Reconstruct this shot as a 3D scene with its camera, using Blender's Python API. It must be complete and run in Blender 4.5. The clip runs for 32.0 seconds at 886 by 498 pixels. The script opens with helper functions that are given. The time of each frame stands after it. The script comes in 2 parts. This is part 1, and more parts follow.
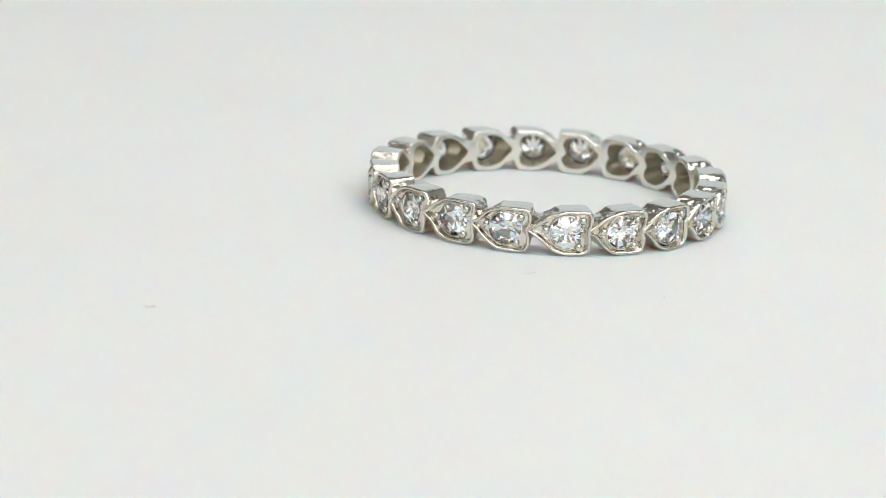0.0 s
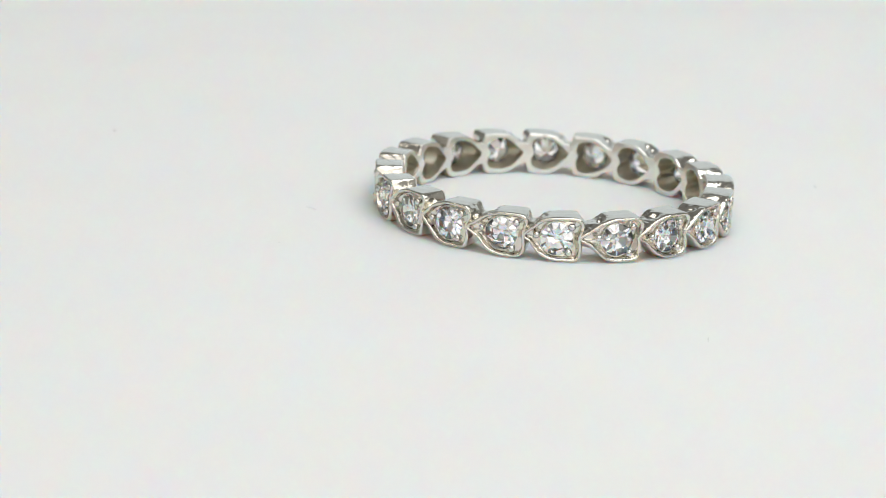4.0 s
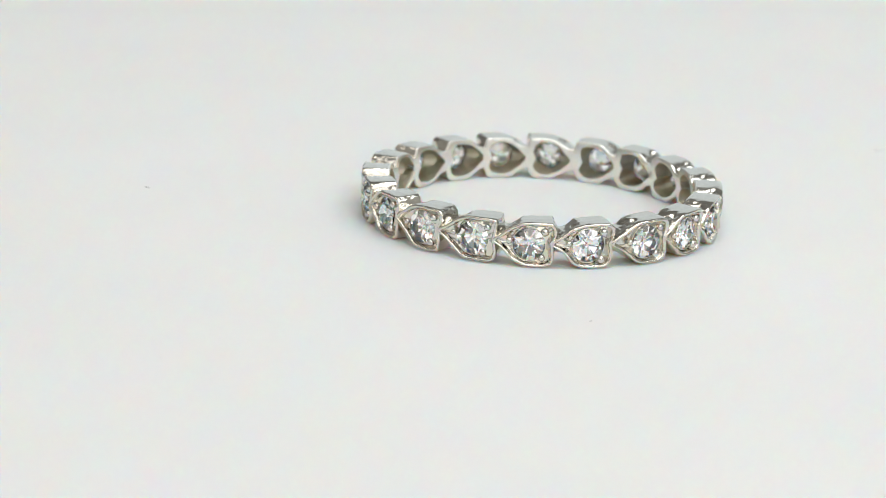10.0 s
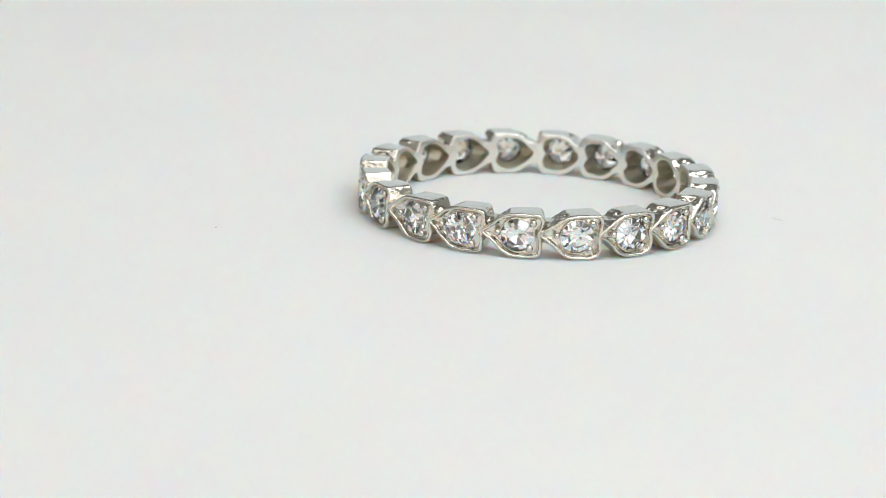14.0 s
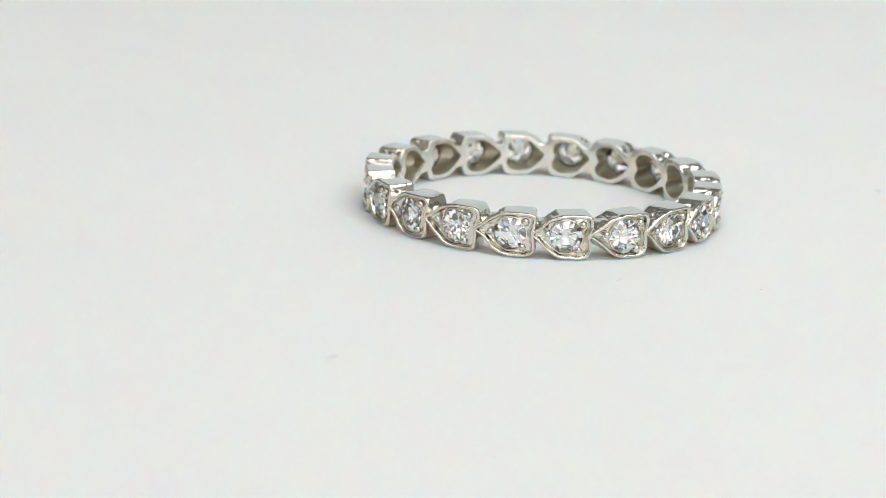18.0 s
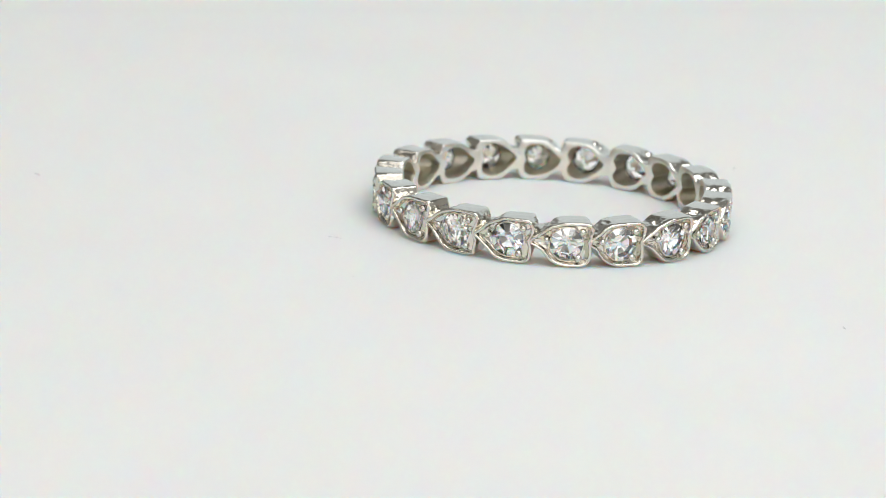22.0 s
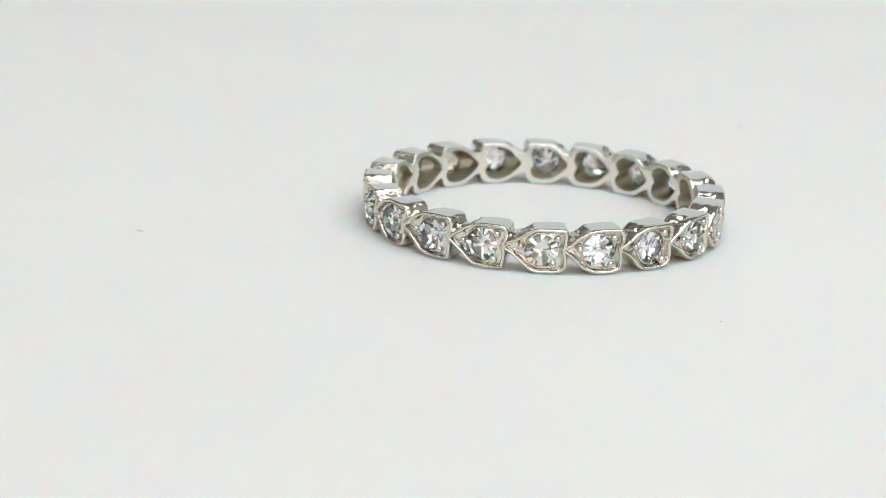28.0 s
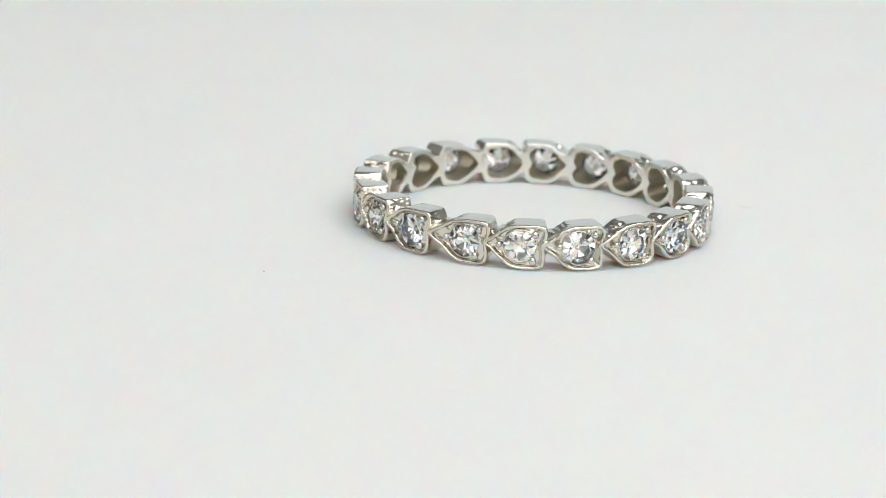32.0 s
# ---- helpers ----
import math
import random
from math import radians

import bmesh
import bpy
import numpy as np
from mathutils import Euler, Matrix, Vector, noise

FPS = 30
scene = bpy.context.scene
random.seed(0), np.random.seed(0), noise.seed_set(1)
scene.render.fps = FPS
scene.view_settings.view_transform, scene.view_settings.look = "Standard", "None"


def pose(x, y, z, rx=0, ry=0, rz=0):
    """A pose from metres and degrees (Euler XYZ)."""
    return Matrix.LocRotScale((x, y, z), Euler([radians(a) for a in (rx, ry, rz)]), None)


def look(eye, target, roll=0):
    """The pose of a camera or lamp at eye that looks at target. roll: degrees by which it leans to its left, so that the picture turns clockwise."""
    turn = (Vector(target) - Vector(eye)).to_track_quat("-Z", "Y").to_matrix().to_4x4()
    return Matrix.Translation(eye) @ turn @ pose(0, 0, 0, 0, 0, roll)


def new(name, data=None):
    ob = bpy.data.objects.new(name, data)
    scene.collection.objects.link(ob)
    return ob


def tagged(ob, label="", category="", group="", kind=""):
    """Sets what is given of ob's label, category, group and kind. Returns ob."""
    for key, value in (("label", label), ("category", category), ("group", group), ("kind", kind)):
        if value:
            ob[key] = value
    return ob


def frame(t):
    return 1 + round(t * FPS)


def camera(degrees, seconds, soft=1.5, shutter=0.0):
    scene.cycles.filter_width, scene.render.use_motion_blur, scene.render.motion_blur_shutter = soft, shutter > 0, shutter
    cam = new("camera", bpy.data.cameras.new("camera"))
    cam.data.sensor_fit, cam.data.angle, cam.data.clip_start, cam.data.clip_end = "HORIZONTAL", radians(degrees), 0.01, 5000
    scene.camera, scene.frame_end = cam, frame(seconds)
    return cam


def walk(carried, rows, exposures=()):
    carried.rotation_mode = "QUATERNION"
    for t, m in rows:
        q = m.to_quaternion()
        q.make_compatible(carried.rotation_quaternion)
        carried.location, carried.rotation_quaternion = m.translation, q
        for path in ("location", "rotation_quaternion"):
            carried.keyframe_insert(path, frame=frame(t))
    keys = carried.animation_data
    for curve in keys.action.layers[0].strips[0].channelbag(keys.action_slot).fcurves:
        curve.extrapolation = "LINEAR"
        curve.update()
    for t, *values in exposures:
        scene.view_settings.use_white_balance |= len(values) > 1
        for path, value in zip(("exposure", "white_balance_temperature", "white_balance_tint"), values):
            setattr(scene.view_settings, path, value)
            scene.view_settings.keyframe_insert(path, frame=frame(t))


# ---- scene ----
FOV, SPIN, RING_X, RING_Y, PSI = 22.421, 18.8615, 0.000099, 0.000534, -11.60
cam = camera(FOV, 32.0, soft=0.5)
cam.data.dof.use_dof = True
cam.data.dof.focus_distance, cam.data.dof.aperture_fstop = 0.1150, 76


def aim(yaw, dip):
    """The tripod camera at EYE, turned left by yaw and down by dip degrees."""
    return Matrix.Translation(EYE) @ pose(0, 0, 0, 90 - dip, 0, yaw) @ pose(0, 0, 0, 0, 0, ROLL)


EYE = (0.0, -0.12034, 0.03241)
ROLL = 2.87
walk(cam, [(t, aim(yaw, dip)) for t, yaw, dip in (
    (0.0, 2.611, 16.234), (0.5, 2.610, 16.194), (1.0, 2.609, 16.189), (1.5, 2.605, 16.248), (2.0, 2.597, 16.278),
    (2.5, 2.590, 16.263), (3.0, 2.582, 16.230), (3.5, 2.576, 16.207), (4.0, 2.569, 16.190), (4.5, 2.565, 16.179),
    (5.0, 2.561, 16.168), (5.5, 2.560, 16.149), (6.0, 2.560, 16.113), (6.5, 2.573, 16.165), (7.0, 2.583, 16.144),
    (7.5, 2.590, 16.109), (8.0, 2.595, 16.150), (8.5, 2.594, 16.100), (9.0, 2.594, 16.057), (9.5, 2.603, 16.096),
    (10.0, 2.607, 16.111), (10.5, 2.608, 16.123), (11.0, 2.603, 16.171), (11.5, 2.598, 16.191), (12.0, 2.600, 16.189),
    (12.5, 2.613, 16.189), (13.0, 2.637, 16.180), (13.5, 2.666, 16.200), (14.0, 2.688, 16.198), (14.5, 2.695, 16.171),
    (15.0, 2.686, 16.163), (15.5, 2.671, 16.167), (16.0, 2.653, 16.172), (16.5, 2.636, 16.170), (17.0, 2.621, 16.146),
    (17.5, 2.601, 16.138), (18.0, 2.579, 16.120), (18.5, 2.560, 16.047), (19.0, 2.544, 16.044), (19.5, 2.546, 16.050),
    (20.0, 2.550, 16.063), (20.5, 2.553, 16.038), (21.0, 2.551, 16.000), (21.5, 2.555, 16.012), (22.0, 2.563, 16.022),
    (22.5, 2.579, 16.039), (23.0, 2.595, 16.025), (23.5, 2.600, 15.967), (24.0, 2.601, 15.972), (24.5, 2.597, 15.960),
    (25.0, 2.585, 15.948), (25.5, 2.586, 15.939), (26.0, 2.585, 15.955), (26.5, 2.585, 15.977), (27.0, 2.583, 15.994),
    (27.5, 2.581, 15.992), (28.0, 2.580, 15.971), (28.5, 2.570, 15.981), (29.0, 2.557, 16.001), (29.5, 2.546, 15.982),
    (30.0, 2.538, 15.952), (30.5, 2.541, 15.947), (31.0, 2.548, 15.951), (31.5, 2.553, 15.934), (32.0, 2.554, 15.949),
)])

# ---- light ----
world = bpy.data.worlds.new("world")
scene.world = world
world.use_nodes = True
world.node_tree.nodes["Background"].inputs["Color"].default_value = (0.9, 0.95, 1.0, 1)
world.node_tree.nodes["Background"].inputs["Strength"].default_value = 0.2


def area(name, eye, target, width, height, power, colour):
    data = bpy.data.lights.new(name, "AREA")
    data.shape, data.size, data.size_y, data.energy, data.color = "RECTANGLE", width, height, power, colour
    ob = new(name, data)
    ob.matrix_world = look(eye, target)
    return ob


# unseen overhead strips, added; warm left and cool right tint the soft shade
for x, power, colour in ((-0.60, 4.7, (1.0, 0.96, 0.895)), (0.75, 7.7, (0.885, 0.96, 1.0))):
    area("overhead_strip", (x, -0.15, 1.50), (x * 0.6, -0.15, 0), 0.5, 1.7, power, colour)
# unseen close light, added so the platter dims towards the far left
area("near_fill", (0.07, -0.085, 0.23), (0.01, -0.02, 0.0), 0.26, 0.26, 0.285, (0.955, 0.98, 1.0))
# broad unseen fill behind the camera, added to brighten stones and front metal
area("front_fill", (0.2, -1.5, 0.72), (0.1, 0, 0.3), 2.7, 1.6, 15.4, (0.996, 0.982, 0.970))
# cool unseen fill, added for the ring's top faces to reflect
area("back_fill", (0.3, 1.5, 0.55), (0.1, 0, 0.45), 2.6, 1.3, 6.0, (0.82, 0.94, 1.0))

# ---- materials ----


def material(name):
    m = bpy.data.materials.new(name)
    m.use_nodes = True
    m.node_tree.nodes.clear()
    return m, m.node_tree.nodes, m.node_tree.links


def add(nodes, kind, **inputs):
    n = nodes.new(kind)
    for key, value in inputs.items():
        n.inputs[key.replace("_", " ")].default_value = value
    return n


def surface(name, colours, roughness, metal=0.0, scale=50.0, fine=900.0, bump=0.1, depth=0.0001, spread=0.08, grain=0.0, scratch=0.0):
    """Principled surface with colour variation at two scales, uneven gloss and fine relief."""
    m, nodes, links = material(name)
    out = nodes.new("ShaderNodeOutputMaterial")
    b = add(nodes, "ShaderNodeBsdfPrincipled", Metallic=metal, Roughness=roughness)
    co = nodes.new("ShaderNodeTexCoord")
    big = add(nodes, "ShaderNodeTexNoise", Scale=scale, Detail=4.0)
    small = add(nodes, "ShaderNodeTexNoise", Scale=fine, Detail=5.0, Roughness=0.6)
    for n in (big, small):
        links.new(co.outputs["Object"], n.inputs["Vector"])
    mix = nodes.new("ShaderNodeMix")
    mix.data_type = "FLOAT"
    mix.inputs["Factor"].default_value = 0.4
    links.new(big.outputs["Fac"], mix.inputs["A"])
    links.new(small.outputs["Fac"], mix.inputs["B"])
    ramp = nodes.new("ShaderNodeValToRGB")
    ramp.color_ramp.elements[0].position, ramp.color_ramp.elements[1].position = 0.3, 0.7
    ramp.color_ramp.elements[0].color, ramp.color_ramp.elements[1].color = (*colours[0], 1), (*colours[1], 1)
    links.new(mix.outputs["Result"], ramp.inputs["Fac"])
    links.new(ramp.outputs["Color"], b.inputs["Base Color"])
    gloss = add(nodes, "ShaderNodeMapRange")
    gloss.inputs["To Min"].default_value = max(0.02, roughness - spread)
    gloss.inputs["To Max"].default_value = min(1.0, roughness + spread)
    links.new(small.outputs["Fac"], gloss.inputs["Value"])
    links.new(gloss.outputs["Result"], b.inputs["Roughness"])
    relief = add(nodes, "ShaderNodeBump", Strength=bump, Distance=depth)
    links.new(small.outputs["Fac"], relief.inputs["Height"])
    if grain:
        tiny = add(nodes, "ShaderNodeTexNoise", Scale=fine * 4, Detail=2.0)
        links.new(co.outputs["Object"], tiny.inputs["Vector"])
        pits = add(nodes, "ShaderNodeBump", Strength=grain, Distance=depth * 0.4)
        links.new(tiny.outputs["Fac"], pits.inputs["Height"])
        links.new(relief.outputs["Normal"], pits.inputs["Normal"])
        relief = pits
    if scratch:
        # fine file marks in two directions
        for turn, along in ((0.5, (700, 5200, 9000)), (-0.7, (6500, 1100, 2600))):
            grid = nodes.new("ShaderNodeMapping")
            grid.inputs["Rotation"].default_value, grid.inputs["Scale"].default_value = (turn, 0.4, turn), along
            links.new(co.outputs["Object"], grid.inputs["Vector"])
            lines = add(nodes, "ShaderNodeTexNoise", Scale=1.0, Detail=1.0)
            links.new(grid.outputs["Vector"], lines.inputs["Vector"])
            cuts = add(nodes, "ShaderNodeBump", Strength=scratch, Distance=depth * 0.4)
            links.new(lines.outputs["Fac"], cuts.inputs["Height"])
            links.new(relief.outputs["Normal"], cuts.inputs["Normal"])
            relief = cuts
    links.new(relief.outputs["Normal"], b.inputs["Normal"])
    links.new(b.outputs["BSDF"], out.inputs["Surface"])
    return m


def diamond_material():
    """Clear stones of diamond's refraction, each with its own faint body tint."""
    m, nodes, links = material("diamond")
    out = nodes.new("ShaderNodeOutputMaterial")
    info = nodes.new("ShaderNodeObjectInfo")
    ramp = nodes.new("ShaderNodeValToRGB")
    ramp.color_ramp.elements[0].color, ramp.color_ramp.elements[1].color = (0.995, 0.99, 0.978, 1), (0.985, 0.99, 1.0, 1)
    glass = add(nodes, "ShaderNodeBsdfGlass", Roughness=0.0, IOR=2.417)
    links.new(info.outputs["Random"], ramp.inputs["Fac"])
    links.new(ramp.outputs["Color"], glass.inputs["Color"])
    links.new(glass.outputs[0], out.inputs["Surface"])
    return m


PLATINUM = surface("platinum", ((0.65, 0.62, 0.555), (0.81, 0.775, 0.705)), 0.06, 1.0, 900, 4500, 0.22, 0.00004, 0.05, 0.08, 0.13)
SATIN = surface("satin_platinum", ((0.84, 0.815, 0.755), (0.92, 0.895, 0.84)), 0.34, 1.0, 900, 6000, 0.3, 0.00003, 0.08, 0.0, 0.1)
# rough cast walls of the recess, their shade partly put into the colour
SHADED_CAST = surface("shaded_rough_platinum", ((0.54, 0.50, 0.40), (0.72, 0.67, 0.55)), 0.42, 1.0, 900, 3600, 0.6, 0.00009, 0.14)
# brown metal for the underside, coloured to warm the shade at the table
WARM_EDGE = surface("warm_shade_platinum", ((0.42, 0.29, 0.16), (0.58, 0.44, 0.28)), 0.40, 1.0, 900, 6000, 0.4, 0.00004, 0.1)
BEAD = surface("bead_platinum", ((0.66, 0.64, 0.60), (0.74, 0.73, 0.70)), 0.07, 1.0, 400, 6000, 0.15, 0.00002, 0.05)
DIAMOND = diamond_material()
TABLE_WHITE = surface("matte_white_disc", ((0.77, 0.77, 0.765), (0.80, 0.80, 0.795)), 0.6, 0.0, 60, 3000, 0.35, 0.00005, 0.1)
# light spreads inside the disc, red furthest, to soften and warm contact shade
body = TABLE_WHITE.node_tree.nodes["Principled BSDF"]
body.inputs["Subsurface Weight"].default_value = 1.0
body.inputs["Subsurface Radius"].default_value = (1.0, 0.62, 0.42)
body.inputs["Subsurface Scale"].default_value = 0.0021
DESK = surface("white_laminate", ((0.72, 0.72, 0.70), (0.78, 0.78, 0.77)), 0.45, 0.0, 3, 200, 0.05, 0.0002)
# tones of the unseen room, set by what metal and stones should reflect
PLASTER = surface("wall_paint", ((0.58, 0.565, 0.53), (0.64, 0.625, 0.59)), 0.8, 0.0, 1.5, 90, 0.2, 0.001)
GREY_PAINT = surface("grey_wall_paint", ((0.52, 0.53, 0.54), (0.58, 0.59, 0.60)), 0.8, 0.0, 1.5, 90, 0.2, 0.001)
CEILING_PAINT = surface("ceiling_paint", ((0.68, 0.68, 0.67), (0.74, 0.74, 0.73)), 0.8, 0.0, 1.5, 90, 0.2, 0.001)
BOARDS = surface("floor_boards", ((0.20, 0.14, 0.09), (0.30, 0.22, 0.15)), 0.5, 0.0, 4, 60, 0.1, 0.001)
DUST = surface("grey_dust", ((0.42, 0.42, 0.43), (0.52, 0.52, 0.53)), 0.9, 0.0, 3000, 9000, 0.2, 0.00002)
LINT = surface("pale_lint", ((0.72, 0.72, 0.73), (0.77, 0.77, 0.78)), 0.9, 0.0, 3000, 9000, 0.2, 0.00002)

# ---- setting: unseen room and desk ----


def link_mesh(name, bm, material, parent=None, label=""):
    me = bpy.data.meshes.new(name)
    bm.to_mesh(me)
    bm.free()
    if material:
        me.materials.append(material)
    ob = new(name, me)
    if parent:
        ob.parent = parent
    return tagged(ob, label)


def box(name, lo, hi, material, bevel=0.0):
    bm = bmesh.new()
    bmesh.ops.create_cube(bm, size=1.0)
    for v in bm.verts:
        v.co = Vector([lo[i] + (v.co[i] + 0.5) * (hi[i] - lo[i]) for i in range(3)])
    if bevel:
        bmesh.ops.bevel(bm, geom=bm.edges[:], offset=bevel, segments=3, affect="EDGES", profile=0.5)
    return link_mesh(name, bm, material)


DESK_Z = -0.024
# unseen shell, added to close the place and shape the reflections
for name, lo, hi, mat, label in (
    ("floor", (-1.7, -1.7, -0.82), (1.7, 1.7, -0.77), BOARDS, "unseen brown wooden floor boards, added to close the room"),
    ("ceiling", (-1.7, -1.7, 1.70), (1.7, 1.7, 1.75), CEILING_PAINT, "unseen plain ceiling, added to close the room"),
    ("wall_north", (-1.7, 1.6, -0.77), (1.7, 1.7, 1.70), GREY_PAINT, "unseen plain grey wall, added behind the desk"),
    ("wall_south", (-1.7, -1.7, -0.77), (1.7, -1.6, 1.70), PLASTER, "unseen plain wall, added to close the room"),
    ("wall_west", (-1.7, -1.6, -0.77), (-1.6, 1.6, 1.70), PLASTER, "unseen plain wall, added to close the room"),
    ("wall_east", (1.6, -1.6, -0.77), (1.7, 1.6, 1.70), PLASTER, "unseen plain wall, added to close the room"),
):
    tagged(box(name, lo, hi, mat), label, kind="structure")

desk = new("desk")
tagged(desk, "white laminate desk under a small turntable", "desk")
top = box("desk_top", (-0.6, -0.35, DESK_Z - 0.03), (0.6, 0.45, DESK_Z), DESK, 0.002)
top.parent = desk
for x in (-0.55, 0.55):
    for y in (-0.30, 0.40):
        leg = box("leg", (x - 0.025, y - 0.025, -0.77), (x + 0.025, y + 0.025, DESK_Z - 0.03), DESK, 0.003)
        leg.parent = desk

# ---- turntable ----


def lathe(profile, n=96):
    """A bmesh turned about z from (radius, height) pairs."""
    bm = bmesh.new()
    rings = [[bm.verts.new((r * math.cos(2 * math.pi * i / n), r * math.sin(2 * math.pi * i / n), z)) for i in range(n)] for r, z in profile]
    for a, b in zip(rings, rings[1:]):
        for i in range(n):
            bm.faces.new((a[i], a[(i + 1) % n], b[(i + 1) % n], b[i]))
    bm.faces.new(rings[-1])
    bm.faces.new(rings[0][::-1])
    for f in bm.faces:
        f.smooth = len(f.verts) == 4 and abs(f.normal.z) < 0.9
    return bm


turntable = new("turntable")
tagged(turntable, "round matte white display turntable, slowly turning", "turntable")
link_mesh("platter", lathe([(0.112, -0.008), (0.1155, -0.007), (0.116, -0.005), (0.116, -0.002), (0.1155, -0.0005), (0.1145, 0.0)]), TABLE_WHITE, turntable)
band = lathe([(0.1163, -0.0075), (0.1185, -0.0072), (0.119, -0.005), (0.1185, -0.0015), (0.1163, -0.001)])
bmesh.ops.delete(band, geom=[f for f in band.faces if len(f.verts) > 4], context="FACES")
link_mesh("rim", band, DESK, turntable, "thin white plastic edge band")

pedestal = new("pedestal")
tagged(pedestal, "low round white pedestal beneath a turning platter", "pedestal")
link_mesh("housing", lathe([(0.100, DESK_Z), (0.102, DESK_Z + 0.001), (0.102, -0.0125), (0.100, -0.011), (0.03, -0.011), (0.03, -0.008)]), DESK, pedestal)

# ---- ring ----
MM = 0.001
CELLS, R_IN, R_OUT, HALF = 20, 8.40, 9.94, 1.205
PITCH = 2 * math.pi / CELLS
# how far each cell sits off the even spacing, degrees
OFFS = (-0.46, 0.32, 0.27, -0.36, -0.27, -1.28, -0.41, -0.42, -0.21, -0.33, 0.04, -0.46, -0.36, 1.02, 0.50, 0.51, 0.82, 0.56, 0.32, 0.19)

# outlines (along the band, up): upper halves from tail to cleft, then the lower halves
HEART_OUT = [(-2.04, 0.06), (-1.98, 0.20), (-1.62, 0.44), (-1.30, 0.69), (-1.00, 0.91), (-0.60, 1.09), (-0.15, 1.19), (0.45, 1.205), (1.00, 1.205),
             (1.30, 1.15), (1.45, 0.92), (1.40, 0.50), (1.24, 0.12)] + [
             (1.36, -0.35), (1.36, -0.78), (1.20, -1.10), (0.84, -1.205), (0.40, -1.205), (-0.20, -1.205), (-0.58, -1.12), (-0.94, -0.86), (-1.28, -0.52), (-1.62, -0.22), (-1.98, -0.04)]
HEART_RIM = [(-1.72, 0.05), (-1.66, 0.12), (-1.42, 0.28), (-1.12, 0.50), (-0.84, 0.70), (-0.48, 0.86), (-0.12, 0.955), (0.42, 0.965), (0.94, 0.955),
             (1.12, 0.91), (1.20, 0.74), (1.15, 0.46), (1.00, 0.12)] + [
             (1.11, -0.30), (1.11, -0.68), (0.99, -0.90), (0.74, -0.97), (0.38, -0.975), (-0.14, -0.965), (-0.46, -0.88), (-0.78, -0.65), (-1.10, -0.36), (-1.42, -0.10), (-1.66, 0.02)]
HEART_BACK = [(-2.04, 0.10), (-2.02, 0.66), (-1.66, 0.68), (-1.36, 0.70), (-1.08, 0.76), (-0.80, 0.96), (-0.46, 1.15), (0.45, 1.205), (1.12, 1.205),
              (1.30, 1.16), (1.44, 0.86), (1.54, 0.60), (1.56, 0.10)] + [
              (1.50, -0.32), (1.34, -0.80), (1.14, -1.11), (0.88, -1.205), (0.40, -1.205), (-0.30, -1.205), (-0.62, -1.09), (-0.95, -0.88), (-1.28, -0.67), (-1.66, -0.57), (-2.02, -0.54)]
HEART_IN = [(-1.64, 0.04), (-1.18, 0.40), (-0.70, 0.77), (-0.10, 0.97), (0.50, 0.97), (0.92, 0.82), (1.07, 0.49), (1.00, 0.24), (0.80, 0.0),
            (1.00, -0.24), (1.07, -0.49), (0.92, -0.81), (0.50, -0.94), (-0.10, -0.94), (-0.70, -0.76), (-1.18, -0.39)]


def rounded(outline, times=4):
    """Corner cutting."""
    for _ in range(times):
        cut = []
        for (a, b), (c, d) in zip(outline, outline[1:] + outline[:1]):
            cut += [(0.77 * a + 0.23 * c, 0.77 * b + 0.23 * d), (0.23 * a + 0.77 * c, 0.23 * b + 0.77 * d)]
        outline = cut
    return outline


def reach(outline, angle):
    """How far the outline lies from the origin in that direction."""
    dx, dy = math.cos(angle), math.sin(angle)
    best = 0.0
    for (a, b), (c, d) in zip(outline, outline[1:] + outline[:1]):
        ex, ey = c - a, d - b
        det = ex * dy - ey * dx
        if abs(det) > 1e-9:
            k = (dx * b - dy * a) / det
            far = (ex * b - ey * a) / det
            if -1e-6 <= k <= 1 + 1e-6 and far > best:
                best = far
    return best


def bent(s, h, r):
    """A place in a cell (along the band, up, out from the axis; mm) in the cell's own space, whose origin is the ring's axis."""
    a = s / R_OUT
    return Vector((r * math.sin(a) * MM, -r * math.cos(a) * MM, h * MM))


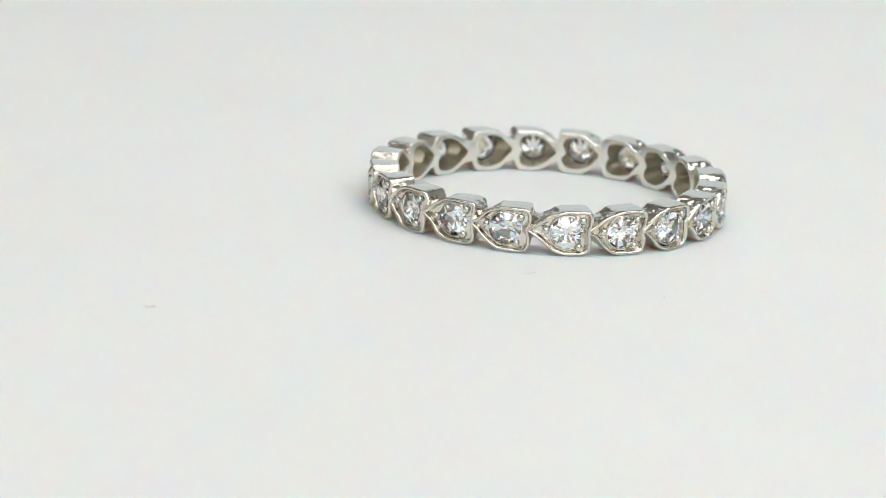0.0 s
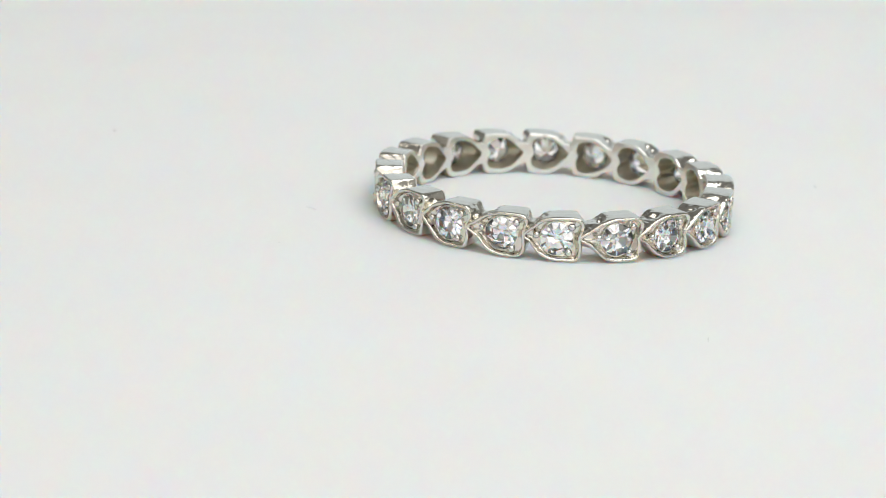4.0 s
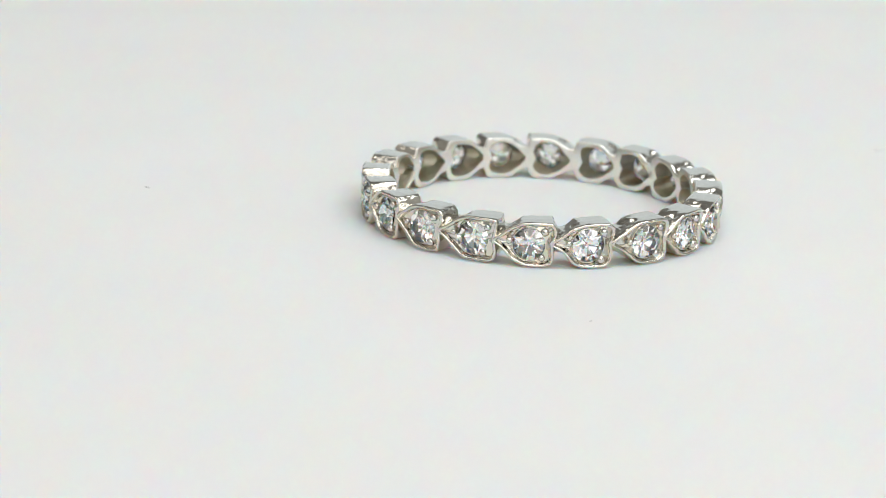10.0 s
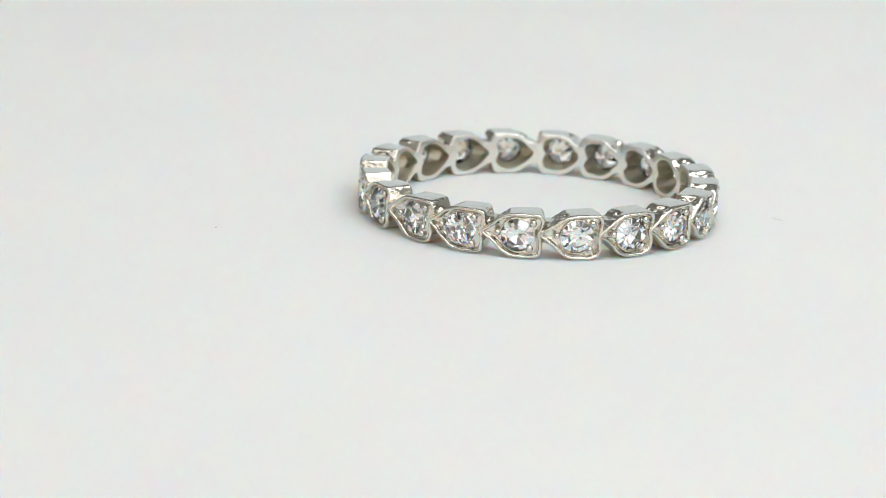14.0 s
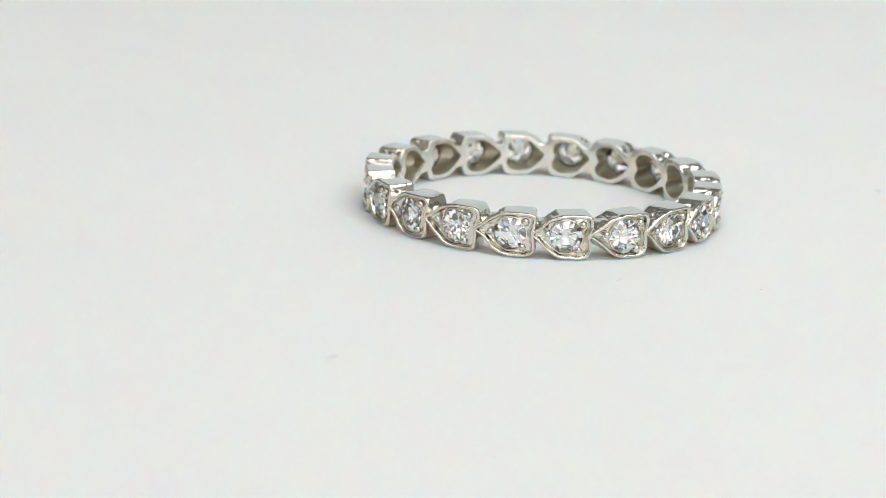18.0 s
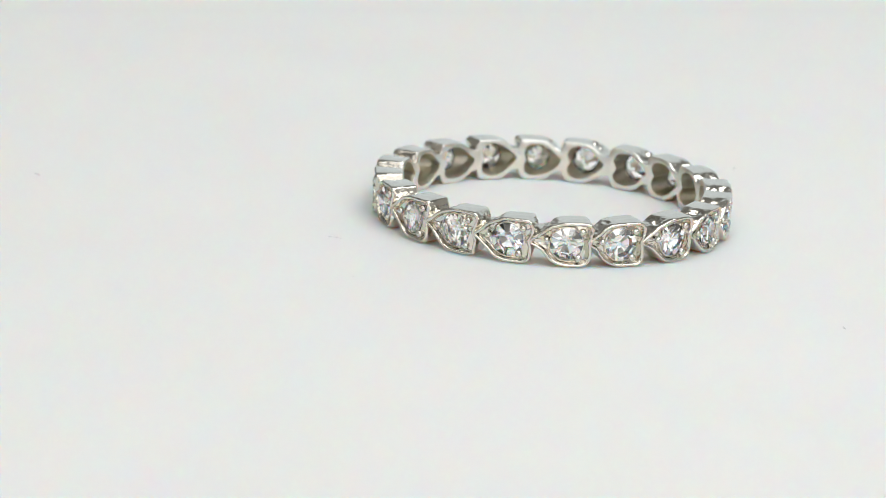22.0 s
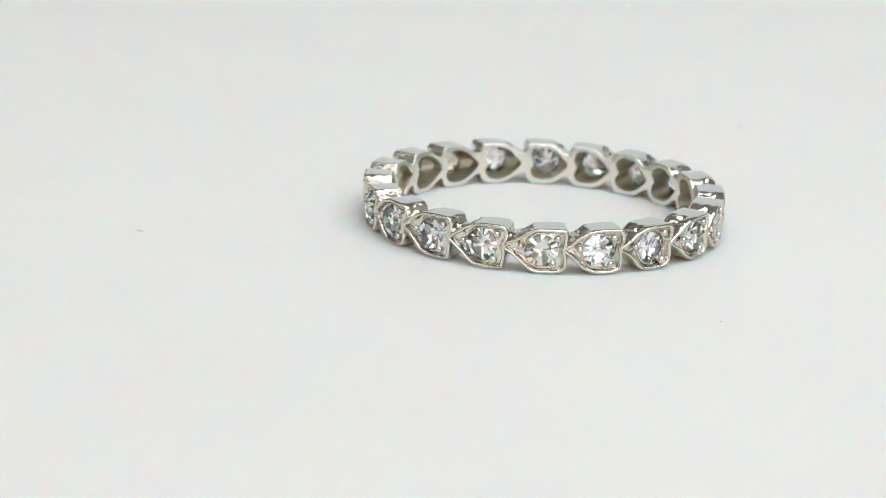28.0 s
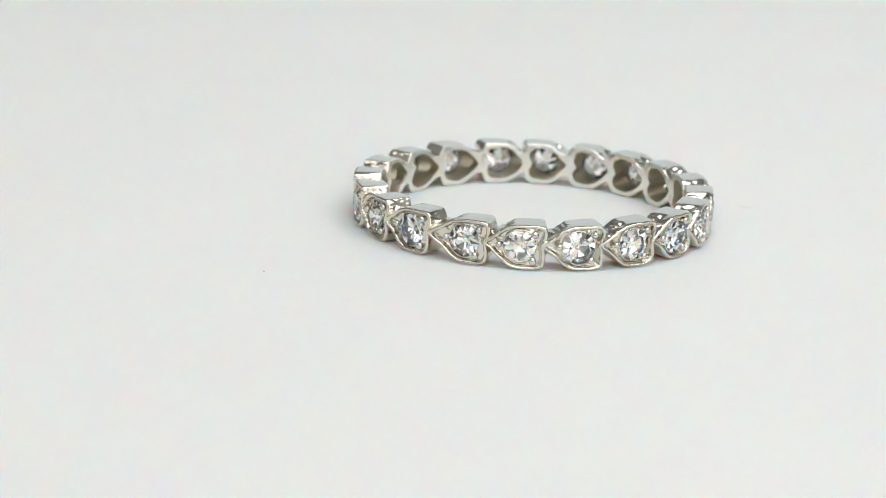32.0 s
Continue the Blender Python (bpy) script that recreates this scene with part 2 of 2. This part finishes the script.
def setting_mesh(rng, reach_back):
    """One heart-shaped cell: walls, rounded rim, sunk floor, round seat and the heart cut through to the inside.
    reach_back: by how much its tail is longer, to meet the cell before it."""
    jog = lambda k: rng.uniform(-k, k)
    shifts = [(jog(0.045), jog(0.035) if 0.3 < abs(h) < 1.18 else 0) for s, h in HEART_OUT]

    def drawn(outline):
        return rounded([(s + u - reach_back * max(0.0, -0.9 - s) / 1.14, h + v) for (s, h), (u, v) in zip(outline, shifts)])

    line, back, well = drawn(HEART_OUT), drawn(HEART_BACK), drawn(HEART_RIM)
    inner = rounded([(s + jog(0.05), h + jog(0.04)) for s, h in HEART_IN], 4)
    n = len(line)
    angles = [math.atan2(h, s) for s, h in well]

    def inset(d, deep=0.0):
        """The outline, d of the way in to the well, or part of the way to the fuller outline of the band's inside."""
        return [((1 - deep) * s + deep * p + d * (u - s), (1 - deep) * h + deep * q + d * (v - h))
                for (s, h), (p, q), (u, v) in zip(line, back, well)]

    rim = inset(1.0)
    far = [math.hypot(s, h) for s, h in rim]

    def disc(radius):
        return [(math.cos(a) * min(radius, f - 0.004), math.sin(a) * min(radius, f - 0.004)) for a, f in zip(angles, far)]

    heart = [(math.cos(a) * reach(inner, a), math.sin(a) * reach(inner, a)) for a in angles]
    slim = [(0.96 * s, 0.96 * h) for s, h in heart]

    def level(pts, r):
        return [(s, h, r) for s, h in pts]

    def sunk(pts, deep, valley=0.0):
        """The well sinks further towards the tail, where it ends in a narrow valley."""
        return [(s, h, R_OUT - deep - valley * max(0.0, min(1.0, (-0.45 - s) / 0.5))) for s, h in pts]

    lip = disc(0.95)

    def between(u):
        return [(s + u * (p - s), h + u * (q - h)) for (s, h), (p, q) in zip(rim, lip)]

    # the wall from the inside of the band up to the rim, then the rim, the well, the seat and the cut through to the inside
    layers = [("inside", level(inset(0.2, 1.0), R_IN)), ("inside", level(inset(0.06, 1.0), R_IN + 0.03))]
    for i in range(12):
        r = R_IN + 0.10 + (R_OUT - 0.20 - R_IN - 0.10) * i / 11
        layers.append(("wall", level(inset(0.0, float(np.interp(r, (8.90, 9.12, 9.40, R_OUT - 0.20), (1.0, 0.80, 0.26, 0.04)))), r)))
    for d, down in ((0.05, 0.12), (0.10, 0.07), (0.18, 0.03), (0.30, 0.004), (0.42, 0.0), (0.58, 0.008), (0.75, 0.04)):
        layers.append(("rim", level(inset(d), R_OUT - down)))
    layers += [("well", sunk(inset(0.86), 0.11, 0.02)), ("well", sunk(inset(0.94), 0.20, 0.03)), ("well", sunk(rim, 0.275, 0.03)),
               ("well", sunk(between(0.35), 0.255, 0.08)), ("well", sunk(between(0.7), 0.235, 0.13)), ("well", sunk(lip, 0.215, 0.14)),
               ("well", level(disc(0.905), R_OUT - 0.185)), ("well", level(disc(0.87), R_OUT - 0.18)), ("seat", level(disc(0.85), R_OUT - 0.26)),
               ("seat", level(disc(0.81), R_OUT - 0.42)), ("seat", level(slim, R_OUT - 0.85)), ("seat", level(slim, R_IN + 0.12)), ("inside", level(heart, R_IN))]
    off = Vector((rng.uniform(0, 50), rng.uniform(0, 50), 0))
    worn = rng.choice((0.0, 0.2, 0.5, 0.8))
    # graver's pits in the sloping shoulder beside the tail: along the band, out, width, depth
    pits = [(rng.uniform(-0.95, -0.55), rng.uniform(9.15, 9.5), rng.uniform(0.10, 0.16), rng.uniform(0.06, 0.16)) for _ in range(rng.choice((1, 2, 2, 3)))]
    bm = bmesh.new()
    rings = []
    arc, run = [], 0.0
    for (a, b), (c, d) in zip(line, line[1:] + line[:1]):
        arc.append(run)
        run += math.hypot(c - a, d - b)
    for place, pts in layers:
        row = []
        for i, (s, h, r) in enumerate(pts):
            # a worn row of tiny grains along the lower rim beside the tail
            if place == "rim" and r > R_OUT - 0.04 and -1.75 < s < 0.1 and h < 0.1:
                r += 0.010 * math.sin(arc[i] * 2 * math.pi / 0.15) * worn * min(1.0, (s + 1.75) * 3, (0.1 - s) * 3)
            q = Vector((s, h, r)) * 2.2 + off
            broad, fine, tool = {"inside": (0.010, 0.005, 0.0), "wall": (0.020, 0.010, 0.0), "rim": (0.022, 0.013, 0.003), "well": (0.024, 0.017, 0.010), "seat": (0.03, 0.01, 0.0)}[place]
            k = noise.noise_vector(q) * broad + noise.noise_vector(q * 3.1) * fine
            if tool:
                k += noise.noise_vector(q * 5.3) * tool
            if place == "wall" and h > 0.3 and -1.7 < s < -0.3:
                # the shoulder is tooled more roughly
                k += noise.noise_vector(q * 2.0) * 0.05 * min(1.0, (-0.3 - s) * 4)
                k.y -= sum(deep * math.exp(-((s - u) ** 2 + (r - v) ** 2) / wide ** 2) for u, v, wide, deep in pits)
            if place == "wall" and s > 1.1:
                # the cleft end is left rough from the file
                k += noise.noise_vector(q * 2.6) * 0.035 * min(1.0, (s - 1.1) * 6)
            hh = max(-HALF, min(HALF, h)) if abs(h) > 1.17 else max(-HALF, min(HALF, h + k.y))
            row.append(bm.verts.new(bent(s + k.x, hh, r + k.z)))
        rings.append(row)
    kinds = [place for place, pts in layers]
    for k, (a, b) in enumerate(zip(rings, rings[1:] + rings[:1])):
        both = (kinds[k], kinds[(k + 1) % len(kinds)])
        for i in range(n):
            f = bm.faces.new((a[i], a[(i + 1) % n], b[(i + 1) % n], b[i]))
            # seat and heart cut: rough, shade put into darker colour; band's inside is satin
            f.material_index = 1 if "seat" in both else 2 if both[0] == "inside" else 0
            # warm brown put on the resting edge to tint the contact shade
            if both[0] in ("inside", "wall") and both[1] == "wall" and line[i][1] < -1.08:
                f.material_index = 3
    bmesh.ops.recalc_face_normals(bm, faces=bm.faces[:])
    for f in bm.faces:
        f.smooth = True
    for e in bm.edges:
        if len(e.link_faces) == 2 and e.calc_face_angle(0.0) > 0.75:
            e.smooth = False
    return bm


def stone_mesh(rng):
    """An old round cut, by slicing a drum with the planes of its facets. z is out of the table; mm."""
    bm = bmesh.new()
    bmesh.ops.create_cone(bm, cap_ends=True, segments=32, radius1=0.86, radius2=0.86, depth=3.0)
    table, crown, pav = 0.20 + rng.uniform(-0.03, 0.03), math.radians(29 + rng.uniform(-3, 3)), math.radians(42.2 + rng.uniform(-0.9, 0.9))
    full = rng.random() < 0.15

    def cut(direction, tilt, edge, up):
        n = Vector((math.sin(tilt) * math.cos(direction), math.sin(tilt) * math.sin(direction), up * math.cos(tilt)))
        p = Vector((math.cos(direction) * edge, math.sin(direction) * edge, 0.03 * up))
        geom = bm.verts[:] + bm.edges[:] + bm.faces[:]
        res = bmesh.ops.bisect_plane(bm, geom=geom, plane_co=p, plane_no=n, clear_outer=True, dist=1e-5)
        edges = [g for g in res["geom_cut"] if isinstance(g, bmesh.types.BMEdge)]
        if len(edges) > 2:
            bmesh.ops.edgeloop_fill(bm, edges=edges)

    twist = rng.choice((0.0, 0.0, math.pi / 8))
    for i in range(8):
        a = i * math.pi / 4
        cut(a + rng.uniform(-0.08, 0.08), crown + rng.uniform(-0.04, 0.04), 0.855, 1)
        cut(a + twist + rng.uniform(-0.10, 0.10), pav + rng.uniform(-0.025, 0.025), 0.855 + rng.uniform(-0.015, 0.01), -1)
        if full:
            cut(a + 0.39, crown * 0.62, 0.945 + rng.uniform(-0.02, 0.02), 1)
    if full:
        for i in range(16):
            a = (i + 0.5) * math.pi / 8
            cut(a, crown * 1.16, 0.855 + rng.uniform(-0.008, 0.008), 1)
            cut(a, pav * 1.045, 0.852 + rng.uniform(-0.006, 0.006), -1)
    for height, up in ((table + 0.03, 1), (-0.72, -1)):
        geom = bm.verts[:] + bm.edges[:] + bm.faces[:]
        res = bmesh.ops.bisect_plane(bm, geom=geom, plane_co=(0, 0, height), plane_no=(0, 0, up), clear_outer=True, dist=1e-5)
        edges = [g for g in res["geom_cut"] if isinstance(g, bmesh.types.BMEdge)]
        if len(edges) > 2:
            bmesh.ops.edgeloop_fill(bm, edges=edges)
    bmesh.ops.recalc_face_normals(bm, faces=bm.faces[:])
    bmesh.ops.scale(bm, vec=(MM, MM, MM), verts=bm.verts[:])
    return bm


def bead_mesh(rng, radius):
    bm = bmesh.new()
    bmesh.ops.create_icosphere(bm, subdivisions=2, radius=radius * MM)
    off = Vector((rng.uniform(0, 9), rng.uniform(0, 9), 0))
    for v in bm.verts:
        v.co += noise.noise_vector(v.co / MM * 5 + off) * 0.025 * MM
    for f in bm.faces:
        f.smooth = True
    return bm


ring = new("eternity_ring")
tagged(ring, "platinum eternity ring of twenty heart cells with round diamonds", "ring")


def cell_matrix(k):
    return Matrix.Rotation(math.radians(PSI + OFFS[k]) + k * PITCH, 4, "Z")


def build_ring():
    rng = random.Random(7)
    for k in range(CELLS):
        m = cell_matrix(k)
        setting = link_mesh("setting", setting_mesh(rng, math.radians(OFFS[k] - OFFS[k - 1]) * R_OUT), PLATINUM, ring)
        setting.data.materials.append(SHADED_CAST)
        setting.data.materials.append(SATIN)
        setting.data.materials.append(WARM_EDGE)
        setting.matrix_local = m
        for s, h, size in ((0.80 + rng.uniform(-0.04, 0.04), 0.70 + rng.uniform(-0.04, 0.03), 0.20), (0.66 + rng.uniform(-0.04, 0.04), -0.70 + rng.uniform(-0.03, 0.04), 0.20),
                           (-1.06 + rng.uniform(-0.05, 0.05), 0.11 + rng.uniform(-0.08, 0.08), 0.175)):
            bead = link_mesh("bead", bead_mesh(rng, size * rng.uniform(0.9, 1.1)), BEAD, setting)
            bead.matrix_local = Matrix.Translation(bent(s, h, R_OUT - 0.13))
        stone = link_mesh("diamond", stone_mesh(rng), DIAMOND, ring, "clear round old-cut diamond")
        tilt = Euler((rng.uniform(-0.09, 0.09), rng.uniform(-0.09, 0.09), rng.uniform(0, 6.3)))
        stone.matrix_local = m @ Matrix.Translation(bent(0, 0, R_OUT - 0.22)) @ Matrix.Rotation(math.pi / 2, 4, "X") @ tilt.to_matrix().to_4x4()


build_ring()

# ---- what turns with the table ----


def turned(t, m):
    return Matrix.Rotation(-math.radians(SPIN * t), 4, "Z") @ m


TILT = pose(0, 0, 0, -0.42, 0.20, 0)


def motions():
    times = [0.0, 0.25, 0.5] + list(range(1, 32)) + [31.5, 31.75, 32.0]
    for ob, m in [(turntable, TILT), (ring, TILT @ pose(RING_X, RING_Y, HALF * MM))] + SPECKS:
        walk(ob, [(t, turned(t, m)) for t in times])


def fibre(rng, length, thick, curl):
    """A short bent hair of even thickness, lying flat; mm."""
    bm = bmesh.new()
    steps, sides, rows = 14, 6, []
    for i in range(steps + 1):
        u = i / steps - 0.5
        bend = curl * (math.sin(u * 5.0 + 0.6) * 0.5 + u * u)
        r = thick * (1 - 1.6 * abs(u) ** 2) * rng.uniform(0.8, 1.15)
        rows.append([bm.verts.new(Vector((u * length, bend + r * math.cos(2 * math.pi * j / sides), thick + r * math.sin(2 * math.pi * j / sides))) * MM) for j in range(sides)])
    for a, c in zip(rows, rows[1:]):
        for j in range(sides):
            bm.faces.new((a[j], a[(j + 1) % sides], c[(j + 1) % sides], c[j])).smooth = True
    bm.faces.new(rows[0][::-1])
    bm.faces.new(rows[-1])
    bmesh.ops.recalc_face_normals(bm, faces=bm.faces[:])
    return bm


def mote(rng, size):
    """A small uneven grain; mm."""
    bm = bmesh.new()
    bmesh.ops.create_icosphere(bm, subdivisions=2, radius=1.0)
    off = Vector((rng.uniform(0, 9), rng.uniform(0, 9), 0))
    for v in bm.verts:
        v.co += noise.noise_vector(v.co * 1.4 + off) * 0.5
        v.co = Vector((v.co.x, v.co.y * 0.8, max(0.0, v.co.z * 0.5 + 0.4))) * size * MM
    return bm


SPECKS = []
rng = random.Random(3)
for x, y, turn, length, thick, curl, mat, label in (
    (-17.9, -22.6, 5, 0.60, 0.042, 0.12, LINT, "short pale grey lint fibre on the white platter"),
    (-0.45, -12.9, 30, 0.80, 0.020, 0.14, LINT, "curled grey lint fibre lying beside the ring"),
    (22.25, 2.60, 150, 0.34, 0.022, 0.06, DUST, "tiny dark straight hair on the white platter"),
):
    ob = tagged(link_mesh("lint_fibre", fibre(rng, length, thick, curl), mat), label, "lint", "lint and dust on the platter")
    SPECKS.append((ob, TILT @ pose(x * MM, y * MM, 0, 0, 0, turn)))
for x, y, size in ((-5.35, 18.05, 0.058), (6.15, -15.5, 0.030), (-11.32, 9.35, 0.019)):
    ob = tagged(link_mesh("dust_speck", mote(rng, size), DUST), "tiny dark dust speck on the white platter", "dust", "lint and dust on the platter")
    SPECKS.append((ob, TILT @ pose(x * MM, y * MM, 0, 0, 0, 25)))
motions()
